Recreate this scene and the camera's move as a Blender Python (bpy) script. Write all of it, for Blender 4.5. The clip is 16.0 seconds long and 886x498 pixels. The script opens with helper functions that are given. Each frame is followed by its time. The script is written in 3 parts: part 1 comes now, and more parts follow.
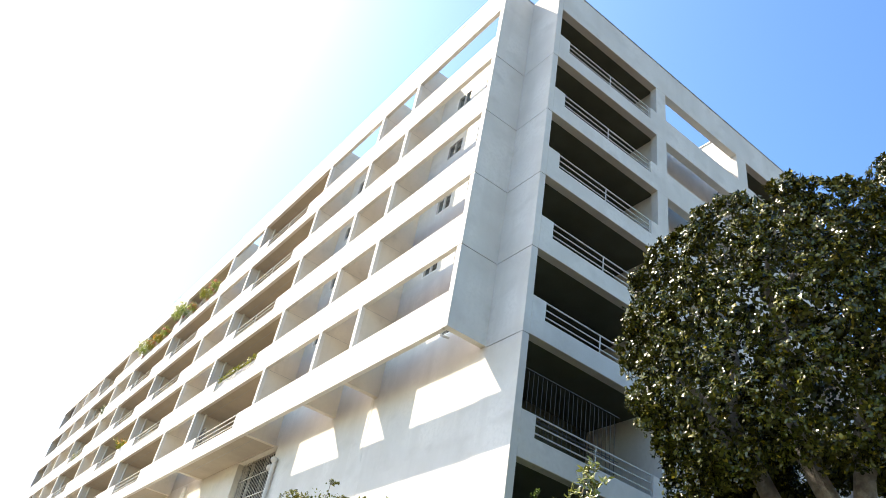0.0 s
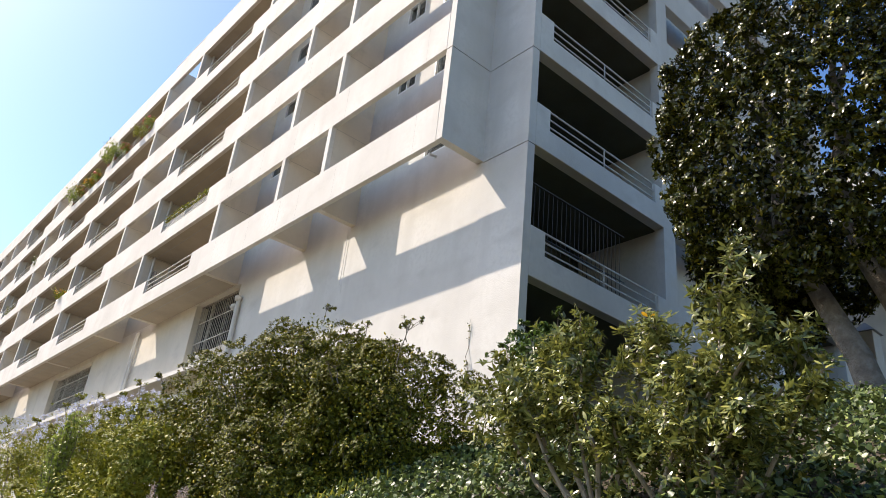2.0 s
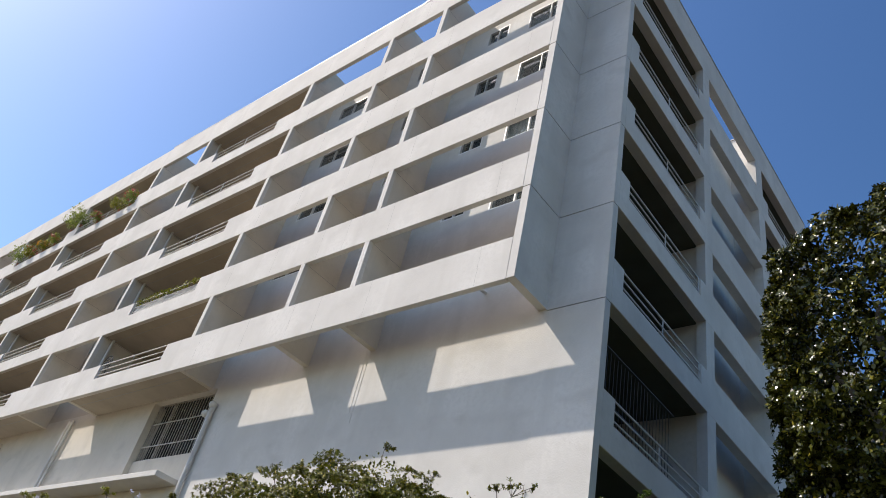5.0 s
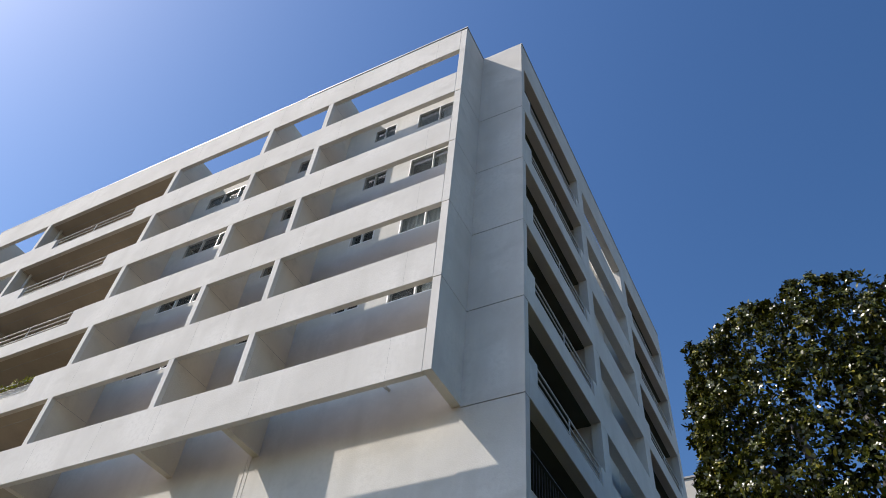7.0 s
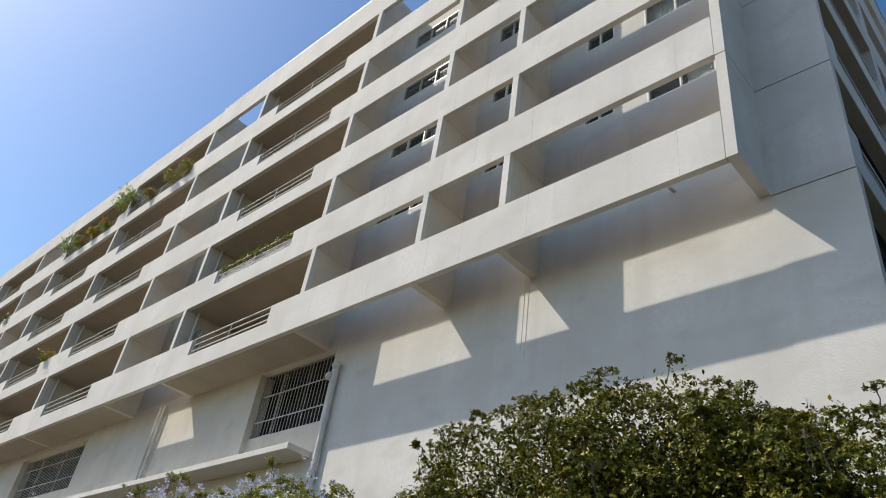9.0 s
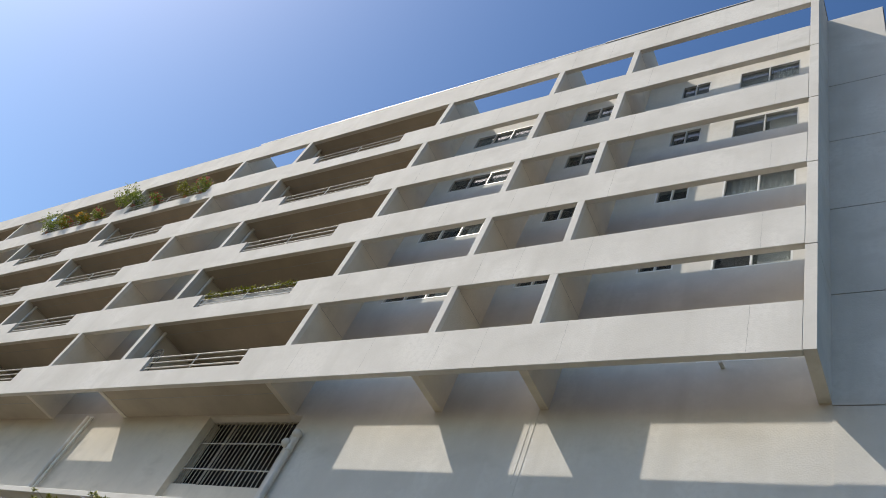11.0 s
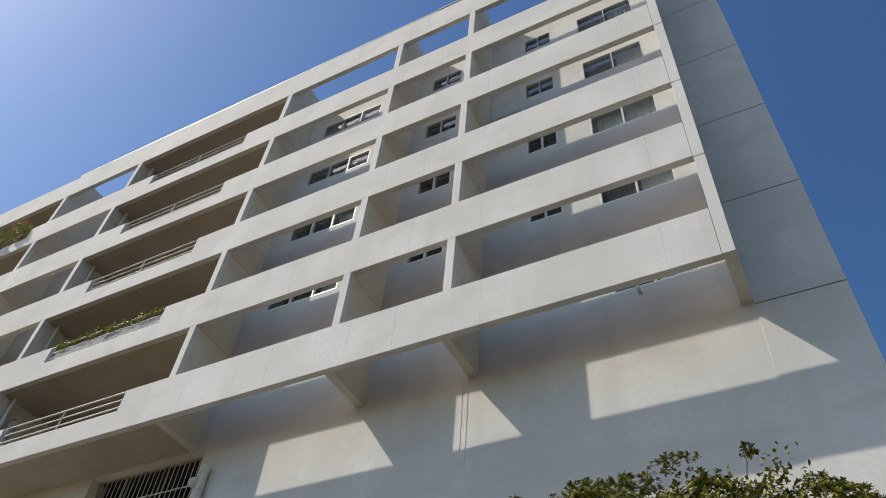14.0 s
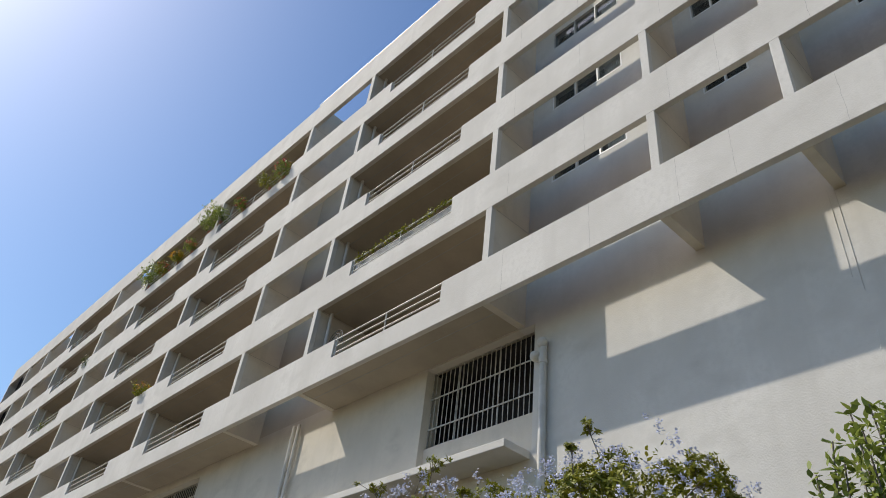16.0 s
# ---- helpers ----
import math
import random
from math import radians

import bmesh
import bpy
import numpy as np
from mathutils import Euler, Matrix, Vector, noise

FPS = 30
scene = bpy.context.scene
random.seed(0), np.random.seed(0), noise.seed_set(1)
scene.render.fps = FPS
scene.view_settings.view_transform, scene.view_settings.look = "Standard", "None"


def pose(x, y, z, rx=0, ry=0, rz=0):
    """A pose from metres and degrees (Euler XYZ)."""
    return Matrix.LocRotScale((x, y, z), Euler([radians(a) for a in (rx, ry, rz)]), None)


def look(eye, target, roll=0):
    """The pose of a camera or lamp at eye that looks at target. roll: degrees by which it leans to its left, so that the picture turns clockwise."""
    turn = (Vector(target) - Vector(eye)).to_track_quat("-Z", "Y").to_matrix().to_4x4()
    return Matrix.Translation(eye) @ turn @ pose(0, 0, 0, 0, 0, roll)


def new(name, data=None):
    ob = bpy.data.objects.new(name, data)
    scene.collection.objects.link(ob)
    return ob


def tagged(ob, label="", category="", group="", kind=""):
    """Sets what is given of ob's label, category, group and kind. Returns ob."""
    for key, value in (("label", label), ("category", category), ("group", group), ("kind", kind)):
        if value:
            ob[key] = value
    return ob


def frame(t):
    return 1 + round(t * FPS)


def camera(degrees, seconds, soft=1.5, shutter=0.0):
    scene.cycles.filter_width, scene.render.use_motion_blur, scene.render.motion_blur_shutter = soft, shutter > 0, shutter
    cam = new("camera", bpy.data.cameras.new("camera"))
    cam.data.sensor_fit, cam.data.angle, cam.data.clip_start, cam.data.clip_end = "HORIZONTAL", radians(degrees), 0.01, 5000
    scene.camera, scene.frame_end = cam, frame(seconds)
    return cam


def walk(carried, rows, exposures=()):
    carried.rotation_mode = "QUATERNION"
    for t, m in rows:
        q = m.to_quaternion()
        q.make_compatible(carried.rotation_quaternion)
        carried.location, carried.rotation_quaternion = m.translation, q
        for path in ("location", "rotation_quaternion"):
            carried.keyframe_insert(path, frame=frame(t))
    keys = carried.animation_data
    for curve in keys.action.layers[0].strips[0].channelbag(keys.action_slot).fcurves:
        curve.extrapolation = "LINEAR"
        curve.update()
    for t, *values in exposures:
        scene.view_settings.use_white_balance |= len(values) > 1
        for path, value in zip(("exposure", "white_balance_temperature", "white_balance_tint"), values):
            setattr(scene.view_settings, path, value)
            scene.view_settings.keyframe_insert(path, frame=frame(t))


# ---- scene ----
cam = camera(60.93, 16.0, soft=0.8)
PATH = [
    (0, 0.000, 0.000, 1.600, 126.67, -9.04, -37.89),
    (0.5, 0.141, 0.719, 1.696, 125.68, -8.73, -39.94),
    (1, 0.253, 1.441, 1.736, 121.22, -6.74, -40.39),
    (1.5, 0.318, 2.105, 1.804, 119.17, -4.60, -39.95),
    (2, 0.335, 2.877, 1.721, 116.09, -5.59, -41.82),
    (2.5, 0.292, 3.476, 1.696, 114.95, -3.75, -40.42),
    (3, 0.177, 4.124, 1.736, 115.16, -5.88, -42.04),
    (3.5, -0.031, 4.644, 1.924, 118.64, -6.29, -45.03),
    (5.8, -1.132, 6.879, 2.078, 132.50, -12.04, -54.48),
    (6, -1.073, 7.100, 2.046, 132.35, -8.01, -56.00),
    (6.5, -1.090, 7.623, 2.123, 134.86, -3.33, -58.68),
    (7, -0.941, 8.192, 2.042, 138.08, -4.11, -63.09),
    (7.5, -0.850, 8.822, 2.105, 133.65, -2.25, -60.57),
    (8, -0.636, 9.478, 2.128, 128.52, -3.57, -55.06),
    (8.5, -0.650, 10.253, 2.134, 125.40, -4.34, -49.50),
    (9, -0.642, 10.836, 2.106, 125.29, -7.50, -48.08),
    (9.5, -0.505, 11.474, 2.266, 131.75, -13.11, -51.61),
    (9.7, -0.459, 11.690, 2.326, 134.39, -14.67, -55.75),
    (12, -0.354, 13.047, 2.143, 138.73, -22.53, -62.67),
    (12.5, -0.218, 13.109, 2.186, 137.66, -23.31, -61.12),
    (13, -0.055, 13.282, 2.254, 142.01, -13.25, -65.25),
    (13.3, 0.017, 13.473, 2.289, 143.44, -8.68, -70.60),
    (13.5, 0.007, 13.645, 2.253, 143.11, -7.86, -72.34),
    (14, 0.040, 14.338, 2.278, 137.78, -4.01, -62.68),
    (14.5, -0.046, 15.002, 2.250, 134.48, -7.71, -58.39),
    (15, -0.137, 15.647, 2.222, 130.34, -5.68, -48.96),
    (15.5, -0.110, 16.421, 2.167, 129.16, -5.46, -43.33),
    (16, -0.120, 17.121, 2.196, 128.50, -5.82, -43.68),
]
walk(cam, [(t, pose(x, y, z, rx, ry, rz)) for t, x, y, z, rx, ry, rz in PATH],
     [(0.0, 1.54, 7450, 11), (0.5, 1.22, 7450, 11), (1.0, 0.98, 7400, 14), (1.5, 0.81, 7350, 15), (2.5, 0.61, 7150, 16), (3.5, 0.51, 6950, 16), (6.0, 0.1, 6750, 13),
      (7.0, 0.1, 6650, 13), (8.0, 0.08, 6800, 12), (9.0, 0.04, 6900, 10), (12.0, -0.06, 6800, 10), (13.3, -0.13, 6700, 10), (14.5, -0.14, 6850, 10), (16.0, -0.14, 6850, 10)])

# ---- daylight ----
SUN = Vector((-1.0, 1.65, 2.35)).normalized()
world = bpy.data.worlds.new("daylight")
scene.world = world
world.use_nodes = True
wn = world.node_tree
sky = wn.nodes.new("ShaderNodeTexSky")
sky.sky_type, sky.sun_disc = "NISHITA", False
sky.sun_elevation = math.asin(SUN.z)
sky.sun_rotation = math.atan2(SUN.x, SUN.y)
sky.air_density, sky.dust_density, sky.ozone_density = 1.3, 1.3, 2.6
scale, contrast, deep = wn.nodes.new("ShaderNodeVectorMath"), wn.nodes.new("ShaderNodeGamma"), wn.nodes.new("ShaderNodeHueSaturation")
scale.operation = "SCALE"
scale.inputs["Scale"].default_value = 0.15
contrast.inputs["Gamma"].default_value = 1.4
deep.inputs["Saturation"].default_value = 1.1
deep.inputs["Hue"].default_value = 0.499
wn.links.new(sky.outputs[0], scale.inputs[0])
wn.links.new(scale.outputs[0], contrast.inputs[0])
wn.links.new(contrast.outputs[0], deep.inputs["Color"])
wn.links.new(deep.outputs[0], wn.nodes["Background"].inputs[0])
wn.nodes["Background"].inputs[1].default_value = 1.07
lamp = bpy.data.lights.new("sun", "SUN")
lamp.energy, lamp.angle, lamp.color = 4.5, radians(0.53), (1.0, 0.95, 0.87)
sun = new("sun", lamp)
sun.matrix_world = look(SUN * 100, (0, 0, 0))


# ---- materials ----
def nodes_of(name):
    m = bpy.data.materials.new(name)
    m.use_nodes = True
    n = m.node_tree.nodes
    return m, n, m.node_tree.links, n["Principled BSDF"]


def mix_colours(n, l, fac, a, b):
    mx = n.new("ShaderNodeMix")
    mx.data_type = "RGBA"
    l.new(fac, mx.inputs[0])
    for sock, v in ((mx.inputs[6], a), (mx.inputs[7], b)):
        if isinstance(v, tuple):
            sock.default_value = (*v, 1)
        else:
            l.new(v, sock)
    return mx.outputs[2]


def noise_fac(n, l, scale, lo, hi, detail=4, squash=(1, 1, 1)):
    tc, mp = n.new("ShaderNodeTexCoord"), n.new("ShaderNodeMapping")
    mp.inputs["Scale"].default_value = squash
    tx, rp = n.new("ShaderNodeTexNoise"), n.new("ShaderNodeMapRange")
    l.new(tc.outputs["Object"], mp.inputs[0])
    l.new(mp.outputs[0], tx.inputs["Vector"])
    tx.inputs["Scale"].default_value, tx.inputs["Detail"].default_value = scale, detail
    l.new(tx.outputs[0], rp.inputs[0])
    rp.inputs[1].default_value, rp.inputs[2].default_value = lo, hi
    return rp.outputs[0]


def bump(n, l, p, fac, strength, dist):
    b = n.new("ShaderNodeBump")
    b.inputs["Strength"].default_value, b.inputs["Distance"].default_value = strength, dist
    l.new(fac, b.inputs["Height"])
    l.new(b.outputs[0], p.inputs["Normal"])


def surface(name, base, second, scale, rough=0.8, metal=0.0, relief=0.0, streaks=None, grain=None):
    """A worn surface: two colours mixed by coarse noise, streaks running down, fine grain, relief."""
    m, n, l, p = nodes_of(name)
    c = mix_colours(n, l, noise_fac(n, l, scale, 0.35, 0.7), base, second)
    if streaks:
        c = mix_colours(n, l, noise_fac(n, l, 1.6, 0.52, 0.8, 5, (1, 1, 0.10)), c, streaks)
        c = mix_colours(n, l, noise_fac(n, l, 1.3, 0.54, 0.72, 9, (1, 0.7, 1.2)), c, streaks)
    if grain:
        c = mix_colours(n, l, noise_fac(n, l, 9, 0.45, 0.8, 6), c, grain)
    l.new(c, p.inputs["Base Color"])
    p.inputs["Roughness"].default_value, p.inputs["Metallic"].default_value = rough, metal
    if relief:
        add = n.new("ShaderNodeMath")
        l.new(noise_fac(n, l, 30, 0.1, 0.9, 8), add.inputs[0])
        l.new(noise_fac(n, l, 2.2, 0.0, 1.0, 3), add.inputs[1])
        bump(n, l, p, add.outputs[0], relief, 0.03)
    return m


STUCCO = surface("white_stucco", (0.715, 0.69, 0.645), (0.59, 0.565, 0.52), 0.55, 0.88, 0, 0.14, (0.585, 0.56, 0.515), (0.635, 0.61, 0.565))
# beige is warmed and lightened to imitate sunlight bounced into the recesses
SOFFIT = surface("bounce_beige_plaster", (0.60, 0.53, 0.43), (0.52, 0.46, 0.37), 0.9, 0.9, 0, 0.1, None, (0.57, 0.505, 0.41))
# darker copy of the plaster above: shade under the slabs held in colour
CEILSHADE = surface("shaded_ceiling_tan", (0.45, 0.39, 0.305), (0.37, 0.32, 0.25), 0.9, 0.9, 0, 0.1, None, (0.41, 0.355, 0.28))
JOINT = surface("grey_joint", (0.34, 0.33, 0.31), (0.42, 0.41, 0.385), 3, 0.95)
METALPAINT = surface("grey_metal_paint", (0.62, 0.61, 0.58), (0.5, 0.49, 0.47), 6, 0.5, 0.1)
# cream tint carries the warm bounced light on fins and lower wall
FINPLASTER = surface("bounce_warmed_stucco", (0.68, 0.63, 0.545), (0.60, 0.555, 0.48), 0.7, 0.88, 0, 0.22, (0.55, 0.51, 0.44), (0.63, 0.585, 0.505))
# olive tint, darkened so the colour carries the end recesses' shade
ENDCEIL = surface("shade_dark_olive", (0.115, 0.12, 0.085), (0.085, 0.09, 0.06), 0.9, 0.9, 0, 0.15)
ALU = surface("pale_aluminium", (0.60, 0.60, 0.59), (0.50, 0.50, 0.49), 6, 0.45, 0.2)
GRILLEPAINT = surface("worn_grey_steel_paint", (0.56, 0.54, 0.49), (0.42, 0.40, 0.36), 9, 0.55, 0.1, 0, None, (0.3, 0.26, 0.2))
DARKBAR = surface("dark_bars", (0.07, 0.07, 0.075), (0.12, 0.115, 0.11), 8, 0.55, 0.4)
WHITEFRAME = surface("white_window_paint", (0.78, 0.78, 0.77), (0.7, 0.7, 0.68), 4, 0.4)
PLASTICPIPE = surface("painted_pipe", (0.68, 0.665, 0.63), (0.56, 0.545, 0.51), 3, 0.55)
ROOFTRIM = surface("grey_flashing", (0.42, 0.42, 0.43), (0.34, 0.34, 0.35), 3, 0.5, 0.4)
SOIL = surface("dark_soil", (0.07, 0.05, 0.035), (0.11, 0.085, 0.055), 1.5, 0.95, 0, 0.8, None, (0.05, 0.045, 0.03))
BARK = surface("grey_bark", (0.20, 0.17, 0.14), (0.12, 0.10, 0.085), 5, 0.9, 0, 1.0, None, (0.27, 0.25, 0.22))
TANSTEM = surface("tan_stem", (0.36, 0.29, 0.20), (0.25, 0.20, 0.14), 9, 0.8, 0, 0.5)
PLUME = surface("pink_plume", (0.66, 0.54, 0.47), (0.55, 0.44, 0.38), 9, 0.9)
# near-black, so the colour itself makes rooms look unlit
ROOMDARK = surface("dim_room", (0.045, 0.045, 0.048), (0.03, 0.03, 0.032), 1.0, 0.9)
CURTAIN = surface("pale_curtain", (0.62, 0.61, 0.58), (0.5, 0.49, 0.47), 5, 0.95)
TERRACOTTA = surface("terracotta", (0.45, 0.20, 0.12), (0.36, 0.16, 0.10), 5, 0.85)


def glass_pane():
    m, n, l, p = nodes_of("window_glass")
    p.inputs["Base Color"].default_value = (0.52, 0.58, 0.61, 1)
    p.inputs["Roughness"].default_value = 0.04
    p.inputs["IOR"].default_value = 1.52
    p.inputs["Transmission Weight"].default_value = 0.97
    return m


GLASS = glass_pane()


def leaf_material(name, dark, light, tip, rough=0.4, gloss=0.4, through_light=0.25):
    m, n, l, p = nodes_of(name)
    g = n.new("ShaderNodeNewGeometry")
    rp = n.new("ShaderNodeValToRGB")
    l.new(g.outputs["Random Per Island"], rp.inputs[0])
    e = rp.color_ramp.elements
    e[0].color, e[1].color = (*dark, 1), (*tip, 1)
    e[1].position = 1.0
    x = e.new(0.55)
    x.color = (*light, 1)
    x = e.new(0.9)
    x.color = (*light, 1)
    l.new(rp.outputs[0], p.inputs["Base Color"])
    p.inputs["Roughness"].default_value = rough
    p.inputs["Specular IOR Level"].default_value = gloss
    tr, ad = n.new("ShaderNodeBsdfTranslucent"), n.new("ShaderNodeMixShader")
    l.new(rp.outputs[0], tr.inputs[0])
    ad.inputs[0].default_value = through_light
    l.new(p.outputs[0], ad.inputs[1])
    l.new(tr.outputs[0], ad.inputs[2])
    l.new(ad.outputs[0], n["Material Output"].inputs[0])
    return m


LEAF_TREE = leaf_material("glossy_tree_leaf", (0.005, 0.008, 0.002), (0.068, 0.075, 0.008), (0.30, 0.25, 0.03), 0.25, 0.42, 0.03)
LEAF_BUSH = leaf_material("bush_leaf", (0.014, 0.019, 0.003), (0.160, 0.165, 0.014), (0.56, 0.44, 0.05), 0.45, 0.19, 0.12)
LEAF_SHRUB = leaf_material("shrub_leaf", (0.026, 0.033, 0.006), (0.22, 0.235, 0.055), (0.56, 0.52, 0.14), 0.27, 0.6, 0.20)
LEAF_POT = leaf_material("fresh_green_leaf", (0.10, 0.14, 0.025), (0.27, 0.33, 0.07), (0.5, 0.52, 0.16), 0.4, 0.35, 0.35)
LEAF_FRESH = leaf_material("corner_bush_leaf", (0.02, 0.04, 0.008), (0.11, 0.18, 0.03), (0.30, 0.36, 0.08), 0.4, 0.4, 0.2)
LEAF_IVY = leaf_material("ivy_leaf", (0.010, 0.020, 0.006), (0.118, 0.165, 0.045), (0.30, 0.36, 0.09), 0.40, 0.42, 0.12)
LEAF_YELLOW = leaf_material("yellow_green_leaf", (0.10, 0.12, 0.012), (0.27, 0.275, 0.035), (0.52, 0.45, 0.08), 0.5, 0.2, 0.22)
BLUE_FLOWER = leaf_material("pale_blue_petals", (0.46, 0.49, 0.68), (0.60, 0.63, 0.80), (0.75, 0.77, 0.88), 0.7)
RED_FLOWER = leaf_material("red_petals", (0.5, 0.05, 0.05), (0.6, 0.12, 0.12), (0.65, 0.25, 0.3), 0.7)
YELLOW_FLOWER = leaf_material("orange_petals", (0.6, 0.25, 0.02), (0.7, 0.38, 0.03), (0.75, 0.45, 0.05), 0.7)

# ---- building the meshes ----
def box(bm, x0, x1, y0, y1, z0, z1, b=0.0):
    r = bmesh.ops.create_cube(bm, size=1, matrix=Matrix.Translation(((x0 + x1) / 2, (y0 + y1) / 2, (z0 + z1) / 2))
                              @ Matrix.Diagonal((x1 - x0, y1 - y0, z1 - z0, 1)))
    if b:
        es = list({e for v in r["verts"] for e in v.link_edges})
        bmesh.ops.bevel(bm, geom=es, offset=b, segments=2, profile=0.5, affect="EDGES")


def rod(bm, a, b, r0, r1=None, seg=8):
    a, b = Vector(a), Vector(b)
    d = b - a
    bmesh.ops.create_cone(bm, cap_ends=True, segments=seg, radius1=r0, radius2=r0 if r1 is None else r1, depth=d.length,
                          matrix=Matrix.Translation((a + b) / 2) @ d.to_track_quat("Z", "Y").to_matrix().to_4x4())


def part(name, bm, material, parent=None, label=""):
    me = bpy.data.meshes.new(name)
    bm.to_mesh(me)
    bm.free()
    me.materials.append(material)
    ob = new(name, me)
    ob.parent = parent
    return tagged(ob, label)


def block(name, material, parent, x0, x1, y0, y1, z0, z1, b=0.012, label=""):
    bm = bmesh.new()
    box(bm, x0, x1, y0, y1, z0, z1, b)
    return part(name, bm, material, parent, label)


def thing(name, label, category, group=""):
    return tagged(new(name), label, category, group)


# ---- the apartment building: plan ----
F, W, TB = 9.34, 10.70, 0.155          # front of the frame, main wall, thickness of the bands
Z0, H, BAND = 11.735, 2.80, 1.22       # underside of the lowest band, storey, height of a band
TOP = 27.15
CW = 0.20
COLS = [14.46, 19.80, 22.49, 27.10, 34.37, 38.55, 46.04, 53.71, 57.80, 64.65, 69.29, 72.96, 77.4]
BALCONY = {3, 5, 6, 8}
BASE = 4.0
YB = 12.97                             # the end facade
DEEP = 3.0

building = thing("apartment_building", "white stucco apartment block with a deep concrete balcony grid", "building")


def sheet(bm, cells, place, depth):
    """A wall from rectangles (a0, a1, b0, b1) that tile it, as one closed solid: place(a, b, d) gives the point at depth d."""
    avs = sorted({v for c in cells for v in c[:2]})
    bvs = sorted({v for c in cells for v in c[2:]})
    full = {(i, j) for i in range(len(avs) - 1) for j in range(len(bvs) - 1)
            for c in cells if c[0] <= avs[i] + 1e-6 and avs[i + 1] <= c[1] + 1e-6 and c[2] <= bvs[j] + 1e-6 and bvs[j + 1] <= c[3] + 1e-6}
    pts = {}

    def v(i, j, d):
        if (i, j, d) not in pts:
            pts[i, j, d] = bm.verts.new(place(avs[i], bvs[j], depth * d))
        return pts[i, j, d]

    for i, j in sorted(full):
        for d in (0, 1):
            bm.faces.new([v(i, j, d), v(i + 1, j, d), v(i + 1, j + 1, d), v(i, j + 1, d)])
        for n, (p, q) in (((i - 1, j), ((i, j), (i, j + 1))), ((i + 1, j), ((i + 1, j), (i + 1, j + 1))),
                          ((i, j - 1), ((i, j), (i + 1, j))), ((i, j + 1), ((i, j + 1), (i + 1, j + 1)))):
            if n not in full:
                bm.faces.new([v(*p, 0), v(*q, 0), v(*q, 1), v(*p, 1)])
    bmesh.ops.recalc_face_normals(bm, faces=bm.faces)


def holed(a0, a1, b0, b1, holes):
    """Rectangles that tile a wall but for its openings."""
    avs = sorted({a0, a1, *[v for h in holes for v in h[:2] if a0 < v < a1]})
    out = []
    for a, b in zip(avs, avs[1:]):
        z = b0
        for c, d in sorted((h[2], h[3]) for h in holes if h[0] <= a + 1e-6 and h[1] >= b - 1e-6):
            if c >= b1:
                continue
            if c > z:
                out.append((a, b, z, c))
            z = d
        if z < b1:
            out.append((a, b, z, b1))
    return out


def along_front(x):
    return lambda a, b, d: (x + d, a, b)


def along_end(y):
    return lambda a, b, d: (a, y + d, b)


def rail_set(name, ends, z0, place, parent, rails=3, sheeted=False, tail=0.25):
    """A railing in a lowered stretch of a band: posts, rails, perhaps a backing sheet."""
    a, b = ends
    bm = bmesh.new()
    top = z0 + 0.59
    rod(bm, place(a - tail, top + 0.012, 0), place(b + 0.25, top + 0.012, 0), 0.024)
    frame_ob = part(name, bm, METALPAINT, parent)
    for i in range(3):
        u = a + 0.03 + (b - a - 0.06) * i / 2
        bm = bmesh.new()
        rod(bm, place(u, z0 - 0.05, 0), place(u, top, 0), 0.02)
        part("post", bm, METALPAINT, frame_ob)
    for i in range(rails - 1):
        z = z0 + 0.16 + 0.43 * i / (rails - 1)
        bm = bmesh.new()
        rod(bm, place(a - 0.02, z, 0), place(b + 0.02, z, 0), 0.02)
        part("rail", bm, METALPAINT, frame_ob)
    if sheeted:
        bm = bmesh.new()
        q = [bm.verts.new(place(u, z, 0.05)) for u, z in ((a + 0.02, z0 + 0.03), (b - 0.02, z0 + 0.03), (b - 0.02, z0 + 0.45), (a + 0.02, z0 + 0.45))]
        g = bmesh.ops.extrude_face_region(bm, geom=[bm.faces.new(q)])
        bmesh.ops.translate(bm, verts=[w for w in g["geom"] if isinstance(w, bmesh.types.BMVert)], vec=Vector(place(0, 0, 0.01)) - Vector(place(0, 0, 0)))
        bmesh.ops.recalc_face_normals(bm, faces=bm.faces)
        part("backing_sheet", bm, CURTAIN, frame_ob, "pale translucent sheet tied behind the rails")
    return frame_ob


